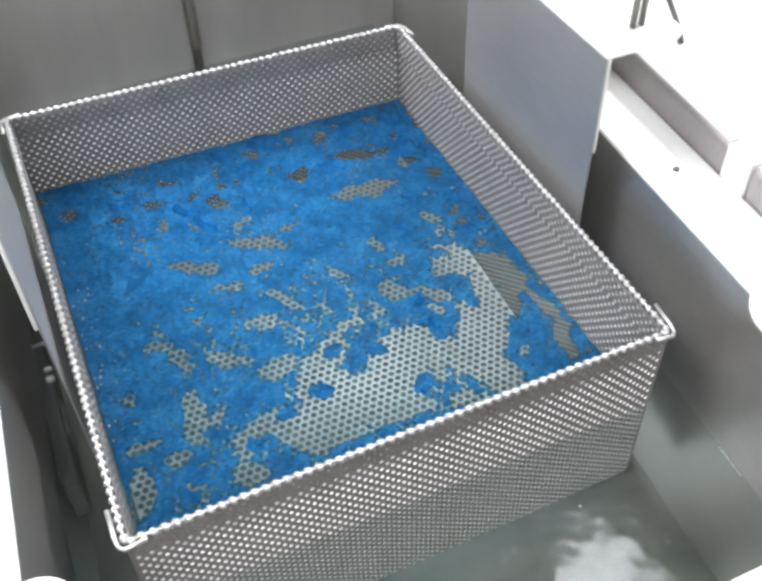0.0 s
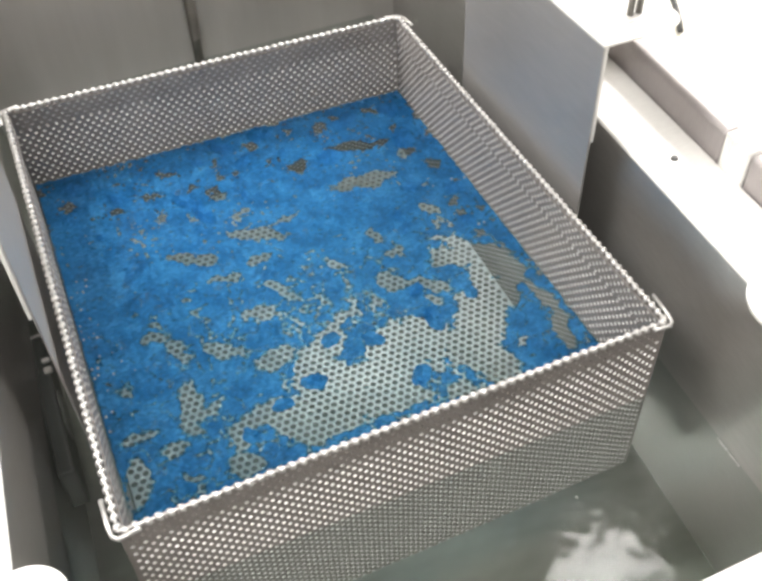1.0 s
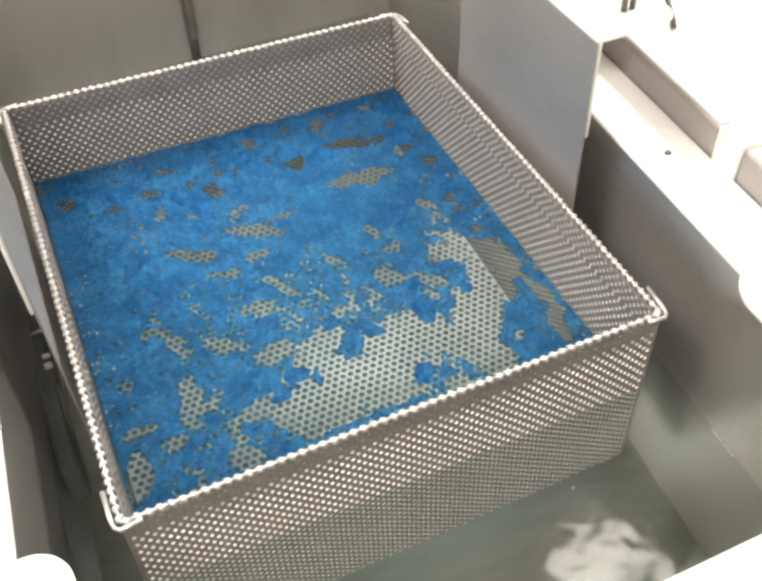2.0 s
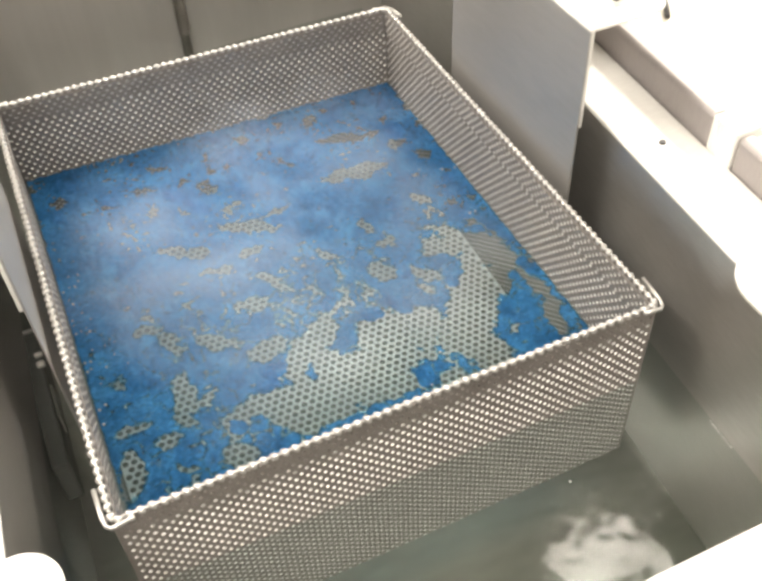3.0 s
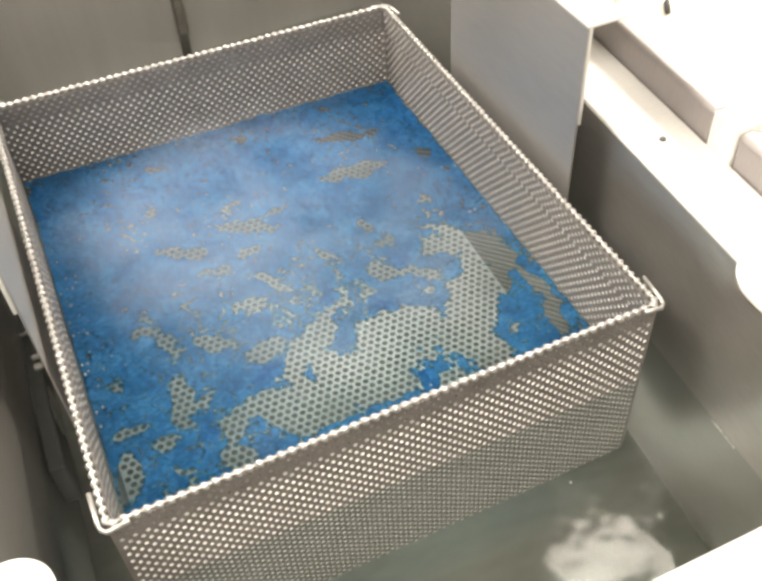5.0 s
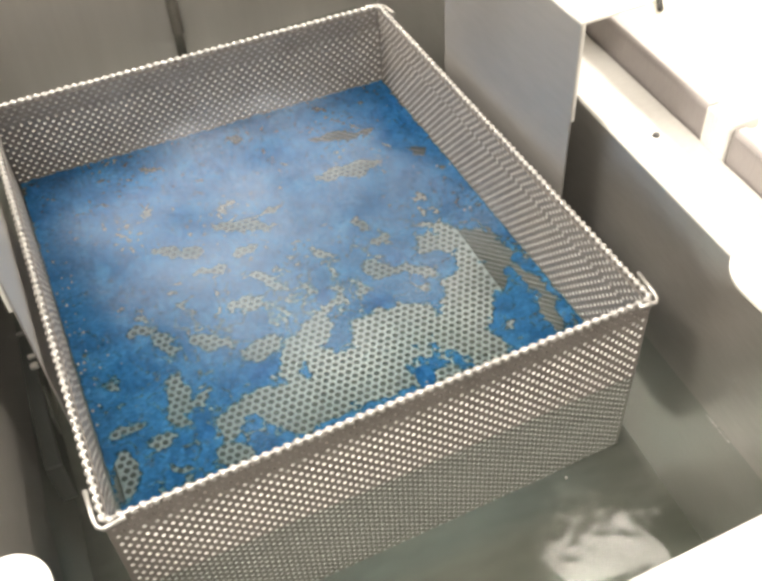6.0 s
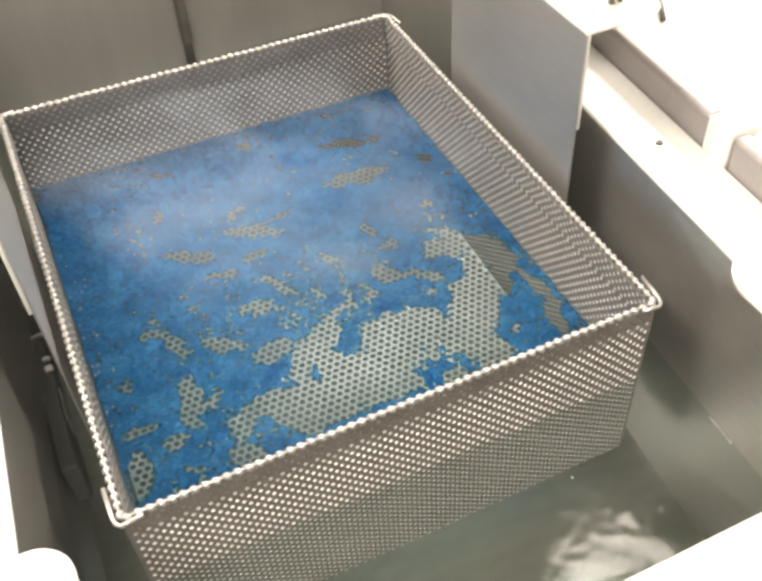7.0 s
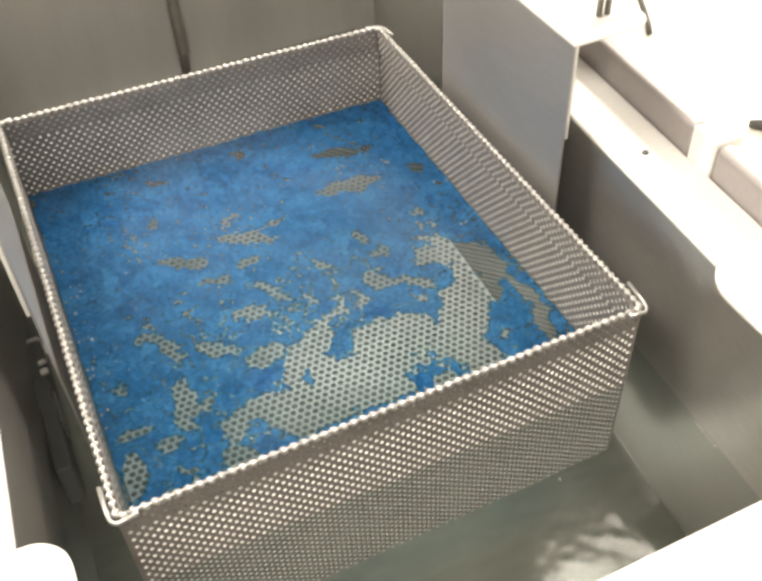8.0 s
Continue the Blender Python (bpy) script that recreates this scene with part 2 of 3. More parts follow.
for lx, ly, wide, long, power in LAMPS:
    ceiling_light(lx, ly, wide, long)


# ---- the tank ----
def skew(root):
    """The tank's sides run at three degrees to the basket standing in it."""
    m = Matrix.Identity(4)
    m[0][1], m[0][3] = 0.053, -0.0053
    for ob in [root, *root.children]:
        if ob.type == "MESH":
            ob.data.transform(m)
    return root


def wash_tank():
    root = new("wash_tank")
    tagged(root, "stainless steel wash tank filled with hot water", "wash tank")
    t = 0.02
    part("back_wall", box(XL - t, YB, 0, XR + t, YB + t, 1.06, 0.003), M_BACK, root, "tall brushed steel back wall")
    part("left_wall", box(XL - t, YF - t, 0, XL, YB, FLANGE - 0.002, 0.002), M_TANK, root)
    part("right_wall", box(XR, YF - t, 0, XR + t, YB, FLANGE - 0.002, 0.002), M_TANK, root)
    part("front_wall", box(XL, YF - t, 0, XR, YF, FLANGE - 0.002, 0.002), M_TANK, root)
    part("tank_floor", box(XL, YF, TANK_FLOOR - 0.02, XR, YB, TANK_FLOOR), M_FLOOR, root)
    part("flange", box(XR - 0.001, YF - 0.25, FLANGE - 0.004, 0.5138, YB, FLANGE + 0.001, 0.0025, segments=3), M_FLANGE, root, "bright satin steel flange")
    part("flange", box(XL - 0.25, YF - 0.25, FLANGE - 0.004, XL + 0.001, YB, FLANGE + 0.001, 0.0025, segments=3), M_FLANGE, root, "bright satin steel flange")
    part("flange", box(XL + 0.001, YF - 0.25, FLANGE - 0.004, XR - 0.001, YF + 0.001, FLANGE + 0.001, 0.0025, segments=3), M_FLANGE, root, "bright satin steel flange")
    return skew(root)


wash_tank()

# the raised rail, its clip and the worktop beyond it
RAIL_Z = 0.940
for y0, y1 in ((-0.44, 0.052), (0.081, YB)):
    rail = tagged(new("edge_rail"), "rounded steel edge rail along the tank flange", "rail", group="edge rails")
    part("rail_section", box(0.514, y0, FLANGE - 0.06, 0.530, y1, RAIL_Z, 0.005, segments=4), M_RAIL, rail)
    part("rail_foot", box(0.5305, y0, FLANGE - 0.06, 0.543, y1, RAIL_Z - 0.006, 0.002), M_FLANGE, rail)
    skew(rail)
clip = tagged(new("rail_clip"), "white ribbed clip joining two rail lengths", "clip")
part("clip_body", box(0.5125, 0.0525, FLANGE - 0.02, 0.5432, 0.0805, RAIL_Z + 0.0015, 0.003), M_WHITE, clip)
for k in range(4):
    part("rib", box(0.5115, 0.066 + 0.0036 * k, FLANGE + 0.0015, 0.539, 0.068 + 0.0036 * k, RAIL_Z + 0.0025, 0.0006), M_WHITE, clip)
skew(clip)
worktop = tagged(new("worktop"), "pale cream worktop beside the tank", "worktop")
part("top", box(0.5435, YF - 0.6, RAIL_Z - 0.044, 1.3, 1.2, RAIL_Z - 0.014, 0.003), M_WORKTOP, worktop)
part("cabinet_body", box(0.55, YF - 0.58, 0.0, 1.28, 1.18, RAIL_Z - 0.0445), M_WORKTOP, worktop)
skew(worktop)


def lug(x0, x1, y0, y1, r):
    """A plate with round corners that lies on the flange and reaches over the tank's edge."""
    bm = bmesh.new()
    pts = []
    for cx, cy, a0 in ((x1 - r, y1 - r, 0), (x0 + r, y1 - r, 90), (x0 + r, y0 + r, 180), (x1 - r, y0 + r, 270)):
        pts += [(cx + r * math.cos(radians(a0 + d)), cy + r * math.sin(radians(a0 + d))) for d in range(0, 91, 10)]
    f = bm.faces.new([bm.verts.new((px, py, 0)) for px, py in pts])
    e = bmesh.ops.extrude_face_region(bm, geom=[f])
    bmesh.ops.translate(bm, verts=[v for v in e["geom"] if isinstance(v, bmesh.types.BMVert)], vec=(0, 0, 0.005))
    bmesh.ops.recalc_face_normals(bm, faces=bm.faces[:])
    bmesh.ops.bevel(bm, geom=[g for g in bm.edges if abs(g.verts[0].co.z - g.verts[1].co.z) < 1e-6], offset=0.0012, segments=2, affect="EDGES")
    ob = part("support_lug", bm, M_WHITE)
    ob.location.z = FLANGE + 0.001
    return tagged(ob, "smooth white rounded lug lying on the tank flange", "lug", group="support lugs")


lug(-0.115, -0.025, -0.150, -0.041, 0.024)
lug(0.431, 0.520, -0.150, -0.030, 0.036)

# a screw in the flange, a dark spindle on the back wall, fittings by the hanging panel
bm = bmesh.new()
bmesh.ops.create_cone(bm, cap_ends=True, segments=16, radius1=0.0032, radius2=0.0026, depth=0.0016, matrix=Matrix.Translation((0.485, 0.100, FLANGE + 0.0018)))
tagged(part("screw", bm, M_DARK), "small dark screw in the steel flange", "screw")

spindle = tagged(new("spindle"), "dark threaded spindle standing against the back wall", "spindle")
part("rod", sweep([(0.2235, YB - 0.009, TANK_FLOOR), (0.2285, YB - 0.009, 1.05)], 0.0058, 10), M_SPINDLE, spindle, smooth=True)
pts = [(0.2262 + 0.0064 * math.cos(k * 0.7), YB - 0.009 + 0.0064 * math.sin(k * 0.7), 0.79 + 0.00045 * k) for k in range(400)]
part("thread", sweep(pts, 0.0009, 5), M_SPINDLE, spindle, smooth=True)

post = tagged(new("hose_fitting"), "upright steel fitting with a dark hose on the panel", "fitting")
for px, py in ((0.474, 0.172), (0.482, 0.172)):
    part("post", sweep([(px, py, 1.002), (px, py, 1.07)], 0.0028, 12), M_SPINDLE, post, smooth=True)
part("foot_plate", box(0.468, 0.164, 1.0021, 0.488, 0.180, 1.0035, 0.0005), M_FLANGE, post)
part("hose", sweep([(0.582, 0.230, RAIL_Z - 0.011), (0.590, 0.243, RAIL_Z - 0.010), (0.598, 0.262, RAIL_Z - 0.006), (0.602, 0.285, RAIL_Z + 0.006), (0.596, 0.310, RAIL_Z + 0.030), (0.572, 0.330, RAIL_Z + 0.060), (0.530, 0.300, RAIL_Z + 0.085), (0.484, 0.176, RAIL_Z + 0.118)], 0.0028, 8), M_DARK, post, "thin dark hose", smooth=True)
handle = [(0.565, 0.074, RAIL_Z - 0.010), (0.572, 0.066, RAIL_Z - 0.009), (0.584, 0.058, RAIL_Z - 0.0085), (0.605, 0.050, RAIL_Z - 0.0085), (0.640, 0.042, RAIL_Z - 0.0085)]
tagged(part("tool_handle", sweep(handle, 0, 10, None, [0.003, 0.0048, 0.0055, 0.0055, 0.0045]), M_DARK, smooth=True), "small dark tool lying on the worktop", "tool")


def level_bracket():
    """A dark bar on the left tank wall that carries two bent bright clips at the waterline."""
    root = tagged(new("level_bracket"), "dark steel bracket with bright bent clips on the tank wall", "bracket")
    x = XL + 0.005
    part("bar", box(x, 0.130, WATER - 0.075, x + 0.014, 0.285, WATER - 0.004, 0.002), M_DARK, root)
    bend = [(x + 0.001, 0.284, WATER), (x + 0.014, 0.284, WATER + 0.001), (x + 0.018, 0.278, WATER), (x + 0.0185, 0.262, WATER - 0.002)]
    part("clip", sweep(bend, 0.0016, 8), M_RIM, root, "bright bent wire clip", smooth=True)
    # small bright lugs added in place of the glints on the fitting
    for y, w in ((0.253, 0.004), (0.241, 0.006)):
        part("lug", box(x + 0.009, y - w / 2, WATER - 0.004, x + 0.0165, y + w / 2, WATER + 0.002, 0.0015), M_RIM, root, "bright steel lug standing in for a glint")
    part("lower_plate", box(x + 0.014, 0.185, WATER - 0.050, x + 0.0165, 0.222, WATER - 0.012, 0.001), M_FLOOR, root)
    return root


level_bracket()


def hanging_panel(x, side):
    """A bent sheet hung on the flange: an upright face and a top plate."""
    root = new("hanging_panel")
    tagged(root, "bent steel sheet panel hung over the tank side", "panel", group="hanging panels")
    y0, y1, z0, z1, t = 0.145, 0.362, TANK_FLOOR + 0.002, 1.0, 0.0015
    xs = sorted((x, x + side * t))
    part("upright_sheet", box(xs[0], y0, z0, xs[1], y1, z1, 0.0005), M_PANEL, root)
    lip = sorted((x + side * 0.0016, x + side * 0.0042))
    part("folded_lip", box(lip[0], y0, FLANGE + 0.002, lip[1], y0 + 0.0015, z1, 0.0004), M_FLANGE, root, "narrow bright folded lip")
    bm = bmesh.new()
    far = x + side * 0.076
    r = 0.018
    outline = [(x, y0), (far - side * r, y0)]
    outline += [(far - side * r + side * r * math.sin(a), y0 + r - r * math.cos(a)) for a in (0.4, 0.8, 1.2, 1.57)]
    outline += [(far, y1), (x, y1)]
    vs = [bm.verts.new((px, py, z1)) for px, py in outline]
    f = bm.faces.new(vs)
    e = bmesh.ops.extrude_face_region(bm, geom=[f])
    bmesh.ops.translate(bm, verts=[v for v in e["geom"] if isinstance(v, bmesh.types.BMVert)], vec=(0, 0, 0.002))
    bmesh.ops.recalc_face_normals(bm, faces=bm.faces[:])
    part("top_plate", bm, M_FLANGE, root, "bright folded top plate")


hanging_panel(0.434, 1)
hanging_panel(-0.010, -1)

# ---- water ----
bm = bmesh.new()
bmesh.ops.create_grid(bm, x_segments=2, y_segments=2, size=0.5)
for v in bm.verts:
    v.co = Vector((XL + (v.co.x + 0.5) * (XR - XL), YF + (v.co.y + 0.5) * (YB - YF), 0))
water = part("water", bm, M_WATER)
water.location.z = WATER
water.visible_shadow = False
tagged(water, "clear hot water standing in the tank", kind="structure")


# ---- the basket ----
PITCH, ROW, HOLE = 0.0087, 0.0048, 0.0017


def warp(x, y):
    """The basket's left side is a little longer than its right."""
    return y + (0.006 - 0.0286 * x) * y / D


def wire_basket():
    root = new("perforated_basket")
    tagged(root, "square perforated stainless steel basket standing in hot water", "basket")
    foot = BOTTOM - 0.008
    for fx, fy in ((0.06, 0.07), (W - 0.06, 0.07), (0.06, D - 0.07), (W - 0.06, D - 0.07)):
        part("foot", sweep([(fx, fy, TANK_FLOOR), (fx, fy, TANK_FLOOR + 0.004), (fx, fy, BOTTOM)], 0.006, 10), M_SPINDLE, root)
    h = RIM - foot
    t = 0.0022
    ux, uz = Matrix.Rotation(math.pi / 2, 4, "X"), Matrix.Rotation(math.pi / 2, 4, "Z")
    walls = [("front_wall", W, Matrix.Translation((0, 0, foot)) @ ux),
             ("back_wall", W, Matrix.Translation((0, D, foot)) @ ux),
             ("left_wall", D, Matrix.Translation((0, 0, foot)) @ uz @ ux),
             ("right_wall", D, Matrix.Translation((W, 0, foot)) @ uz @ ux)]
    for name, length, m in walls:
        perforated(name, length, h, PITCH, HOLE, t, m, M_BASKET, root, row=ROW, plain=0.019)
    perforated("bottom", W - 0.006, D - 0.006, 0.0080, 0.0030, 0.0014, Matrix.Translation((0.003, 0.003, BOTTOM)), M_BOTTOM_LIT, root, sides=12)
    fold = 0.022
    g = 0.0030
    folds = [(W - 0.008, Matrix.Translation((0.004, g, RIM - fold - 0.003)) @ ux),
             (W - 0.008, Matrix.Translation((0.004, D - g, RIM - fold - 0.003)) @ ux),
             (D - 0.008, Matrix.Translation((g, 0.004, RIM - fold - 0.003)) @ uz @ ux),
             (D - 0.008, Matrix.Translation((W - g, 0.004, RIM - fold - 0.003)) @ uz @ ux)]
    for length, m in folds:
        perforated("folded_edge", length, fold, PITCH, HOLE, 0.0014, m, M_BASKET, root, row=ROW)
    rims = []
    for a, b in (((0, 0), (W, 0)), ((W, 0), (W, D)), ((W, D), (0, D)), ((0, D), (0, 0))):
        bm = bmesh.new()
        a, b = Vector((*a, RIM)), Vector((*b, RIM))
        length = (b - a).length
        along = (b - a).normalized()
        across = along.cross(Vector((0, 0, 1)))
        n = int(length / 0.0075)
        rng = random.Random(n)
        core = [a + (b - a) * (i / 20) for i in range(21)]
        sweep(core, 0.0012, 6, bm)
        for i in range(n):
            mid = a + (b - a) * ((i + 0.5) / n) + Vector((0, 0, rng.uniform(-0.0003, 0.0003)))
            lean = (along * 0.0014 + across * rng.uniform(0.0014, 0.0018)) * rng.uniform(0.95, 1.05)
            pts = [mid + lean * f + Vector((0, 0, -0.0016 * f * f)) for f in (-1.15, -0.8, -0.3, 0.3, 0.8, 1.15)]
            sweep(pts, 0, 8, bm, [0.0012, 0.0022, 0.0026, 0.0026, 0.0022, 0.0012])
        rims.append(part("rim", bm, M_RIM, root, "bright beaded folded rim", smooth=True))
    for rim, (cx, cy, sx, sy) in zip(rims, ((0, 0, 1, 1), (W, 0, -1, 1), (W, D, -1, -1), (0, D, 1, -1))):
        o = 0.0054
        pts = [(cx - sx * o, cy + sy * 0.026, RIM + 0.002), (cx - sx * o, cy + sy * 0.004, RIM - 0.001),
               (cx - sx * (o - 0.001), cy - sy * 0.001, RIM - 0.002), (cx - sx * (o - 0.004), cy - sy * 0.004, RIM - 0.002),
               (cx + sx * 0.014, cy - sy * 0.0035, RIM)]
        part("corner_wire", sweep(pts, 0.0017, 8), M_RIM, rim, "bright bent corner wire", smooth=True)
    for ob in root.children_recursive:
        co = np.empty(3 * len(ob.data.vertices))
        ob.data.vertices.foreach_get("co", co)
        co = co.reshape(-1, 3)
        co[:, 1] = warp(co[:, 0], co[:, 1])
        ob.data.vertices.foreach_set("co", co.ravel())
        ob.data.update()
    return root


wire_basket()

# ---- blue film ----
# gaps in the film: x, y, half length, half width, turn
GAPS_FRONT = [(0.144, 0.11, 0.033, 0.014, 173), (0.17, 0.088, 0.035, 0.017, 168), (0.194, 0.113, 0.042, 0.028, 132), (0.231, 0.1, 0.046, 0.028, 170), (0.2, 0.161, 0.023, 0.013, 43),
              (0.224, 0.185, 0.015, 0.006, 35), (0.269, 0.137, 0.039, 0.026, 3), (0.243, 0.148, 0.013, 0.007, 126), (0.284, 0.109, 0.017, 0.008, 63), (0.328, 0.121, 0.039, 0.023, 38),
              (0.353, 0.154, 0.027, 0.02, 161), (0.366, 0.183, 0.016, 0.01, 82), (0.324, 0.084, 0.025, 0.02, 121), (0.286, 0.069, 0.014, 0.007, 0), (0.107, 0.106, 0.018, 0.01, 65),
              (0.098, 0.076, 0.013, 0.01, 169), (0.18, 0.156, 0.018, 0.009, 35)]
GAPS_MIDDLE = [(0.145, 0.28, 0.017, 0.006, 163), (0.185, 0.246, 0.017, 0.007, 129), (0.182, 0.292, 0.016, 0.006, 0), (0.26, 0.193, 0.014, 0.004, 76), (0.245, 0.226, 0.011, 0.003, 83),
               (0.244, 0.252, 0.009, 0.006, 113), (0.303, 0.246, 0.013, 0.008, 175), (0.296, 0.274, 0.011, 0.007, 96), (0.362, 0.286, 0.01, 0.007, 120), (0.288, 0.209, 0.017, 0.01, 130),
               (0.313, 0.194, 0.019, 0.008, 137), (0.312, 0.174, 0.008, 0.005, 113), (0.356, 0.241, 0.016, 0.005, 155), (0.353, 0.214, 0.027, 0.013, 160), (0.366, 0.229, 0.013, 0.007, 124),
               (0.361, 0.171, 0.018, 0.007, 95)]
GAPS_LEFT = [(0.073, 0.147, 0.028, 0.008, 79), (0.086, 0.136, 0.015, 0.006, 15), (0.08, 0.209, 0.017, 0.007, 108), (0.066, 0.234, 0.012, 0.006, 163), (0.117, 0.196, 0.019, 0.009, 142),
             (0.157, 0.169, 0.019, 0.01, 6), (0.162, 0.222, 0.017, 0.008, 171), (0.188, 0.2, 0.009, 0.003, 122), (0.052, 0.114, 0.011, 0.006, 160), (0.014, 0.094, 0.021, 0.008, 80),
             (0.024, 0.134, 0.012, 0.003, 174), (0.059, 0.082, 0.009, 0.004, 153), (0.026, 0.182, 0.008, 0.004, 151), (0.153, 0.138, 0.007, 0.002, 80), (0.238, 0.198, 0.012, 0.003, 81),
             (0.068, 0.25, 0.008, 0.003, 108)]
GAPS_FAR = [(0.320, 0.357, 0.036, 0.012, 176), (0.326, 0.416, 0.024, 0.008, 167), (0.262, 0.412, 0.011, 0.007, 174), (0.172, 0.408, 0.009, 0.005, 151), (0.184, 0.362, 0.014, 0.005, 41),
            (0.190, 0.326, 0.030, 0.009, 152), (0.225, 0.334, 0.018, 0.004, 8), (0.123, 0.318, 0.025, 0.009, 146), (0.22, 0.214, 0.007, 0.003, 126)]
GAPS_RIGHT = [(0.386, 0.194, 0.034, 0.017, 115), (0.377, 0.156, 0.022, 0.01, 72), (0.402, 0.14, 0.024, 0.006, 100), (0.398, 0.095, 0.028, 0.008, 75), (0.36, 0.094, 0.006, 0.002, 23)]
ISLANDS = [(0.18, 0.128, 0.007, 0.005, 117), (0.272, 0.086, 0.019, 0.01, 171), (0.132, 0.078, 0.016, 0.006, 159), (0.222, 0.151, 0.014, 0.004, 28), (0.202, 0.064, 0.024, 0.005, 176)]
SPECKS_LEFT = [(0.027, 0.444, 0.01, 0.008, 115), (0.070, 0.414, 0.01, 0.006, 149), (0.110, 0.424, 0.013, 0.007, 151), (0.003, 0.476, 0.01, 0.006, 92), (0.131, 0.453, 0.013, 0.007, 151),
               (0.187, 0.450, 0.01, 0.006, 78), (0.182, 0.425, 0.007, 0.006, 109), (0.171, 0.400, 0.019, 0.007, 132), (0.151, 0.422, 0.007, 0.006, 112), (0.112, 0.390, 0.009, 0.005, 81),
               (0.140, 0.373, 0.007, 0.004, 151), (0.201, 0.424, 0.01, 0.004, 112), (0.239, 0.425, 0.007, 0.006, 103), (0.267, 0.410, 0.013, 0.011, 83), (0.230, 0.464, 0.01, 0.008, 134),
               (0.210, 0.491, 0.014, 0.007, 153), (0.272, 0.470, 0.009, 0.006, 76), (0.263, 0.495, 0.01, 0.009, 133), (0.309, 0.462, 0.018, 0.008, 69), (0.331, 0.472, 0.011, 0.007, 152)]
SPECKS_RIGHT = [(0.358, 0.410, 0.015, 0.008, 14), (0.381, 0.382, 0.012, 0.011, 65), (0.385, 0.430, 0.009, 0.006, 64), (0.413, 0.438, 0.014, 0.005, 95), (0.414, 0.403, 0.01, 0.005, 103),
                (0.397, 0.354, 0.009, 0.007, 158), (0.374, 0.325, 0.008, 0.006, 157), (0.388, 0.289, 0.009, 0.006, 85), (0.387, 0.268, 0.007, 0.006, 55), (0.362, 0.268, 0.006, 0.005, 55),
                (0.408, 0.317, 0.008, 0.004, 106), (0.409, 0.266, 0.005, 0.004, 53), (0.389, 0.236, 0.007, 0.007, 48), (0.355, 0.292, 0.007, 0.007, 54), (0.371, 0.468, 0.009, 0.007, 150),
                (0.078, 0.458, 0.006, 0.005, 128), (0.048, 0.413, 0.006, 0.004, 137), (0.022, 0.402, 0.007, 0.003, 152), (0.005, 0.418, 0.005, 0.004, 107)]


def ellipse(x, y, e):
    cx, cy, a, b, turn = e
    c, sn = np.cos(np.radians(turn)), np.sin(np.radians(turn))
    u, v = (x - cx) * c + (y - cy) * sn, -(x - cx) * sn + (y - cy) * c
    return (np.sqrt((u / a) ** 2 + (v / b) ** 2) - 1) * b


def wobble(p, scale, seed):
    return noise.noise(Vector((p[0] * scale + seed, p[1] * scale - seed, seed * 0.37)))


STEP = 0.0017
X0, X1, Y0, Y1 = 0.003, W - 0.003, 0.003, D - 0.003
NX, NY = int((X1 - X0) / STEP), int((Y1 - Y0) / STEP)


def cover_field():
    """Above zero where the film lies, below zero in its gaps."""
    gx, gy = np.meshgrid(np.linspace(X0, X1, NX + 1), np.linspace(Y0, Y1, NY + 1), indexing="ij")
    wx, wy, fine, lace, zone, edge, dust = (np.zeros_like(gx) for _ in range(7))
    for i in range(NX + 1):
        for j in range(NY + 1):
            p = (gx[i, j], gy[i, j])
            wx[i, j] = 0.007 * wobble(p, 60, 3.1) + 0.005 * wobble(p, 170, 8.7)
            wy[i, j] = 0.007 * wobble(p, 60, 5.9) + 0.005 * wobble(p, 170, 1.3)
            fine[i, j] = wobble(p, 230, 2.2)
            lace[i, j] = wobble(p, 48, 6.4) + 0.4 * wobble(p, 130, 9.4)
            zone[i, j] = wobble(p, 9, 4.8) + 0.5 * wobble(p, 30, 2.9)
            edge[i, j] = wobble(p, 60, 7.7)
            dust[i, j] = wobble((p[0], p[1] * 1.4), 330, 5.2)
    x, y = gx + wx, gy + wy
    hair = 0.0018 * fine + 0.0005 * dust
    f = np.full_like(gx, 0.02)
    for e in GAPS_FRONT + GAPS_MIDDLE + GAPS_LEFT + GAPS_FAR + GAPS_RIGHT:
        f = np.minimum(f, ellipse(x, y, e) + hair)
    for e in SPECKS_LEFT + SPECKS_RIGHT:
        f = np.minimum(f, ellipse(x, y, e) + 0.0018 + 0.004 * fine)
    for e in ISLANDS:
        f = np.maximum(f, -ellipse(x, y, e))
    # fine broken lines in the thin parts, and crumbs missing along the far side
    front = np.clip((0.36 - gy) / 0.15, 0, 1)
    line = np.abs(lace) * 0.02 - 0.0011 * front * np.clip(zone * 3 + 0.6, 0, 1) - 0.0024 * fine
    f = np.minimum(f, line + 0.0004)
    far = np.clip((gy - 0.24) / 0.12, 0, 1)
    f = np.minimum(f, 0.0044 - 0.0056 * far * np.maximum(zone, 0) - 0.0094 * far * fine)
    f = np.minimum(f, 0.0050 - 0.0016 * np.clip(zone * 1.5 + 0.5, 0, 1) - 0.0053 * dust)
    rim = np.minimum(np.minimum(gx - X0, X1 - gx), np.minimum(gy - Y0, Y1 - gy))
    f = np.minimum(f, rim + 0.001 - 0.004 * np.maximum(edge, 0))
    return f, gx, gy


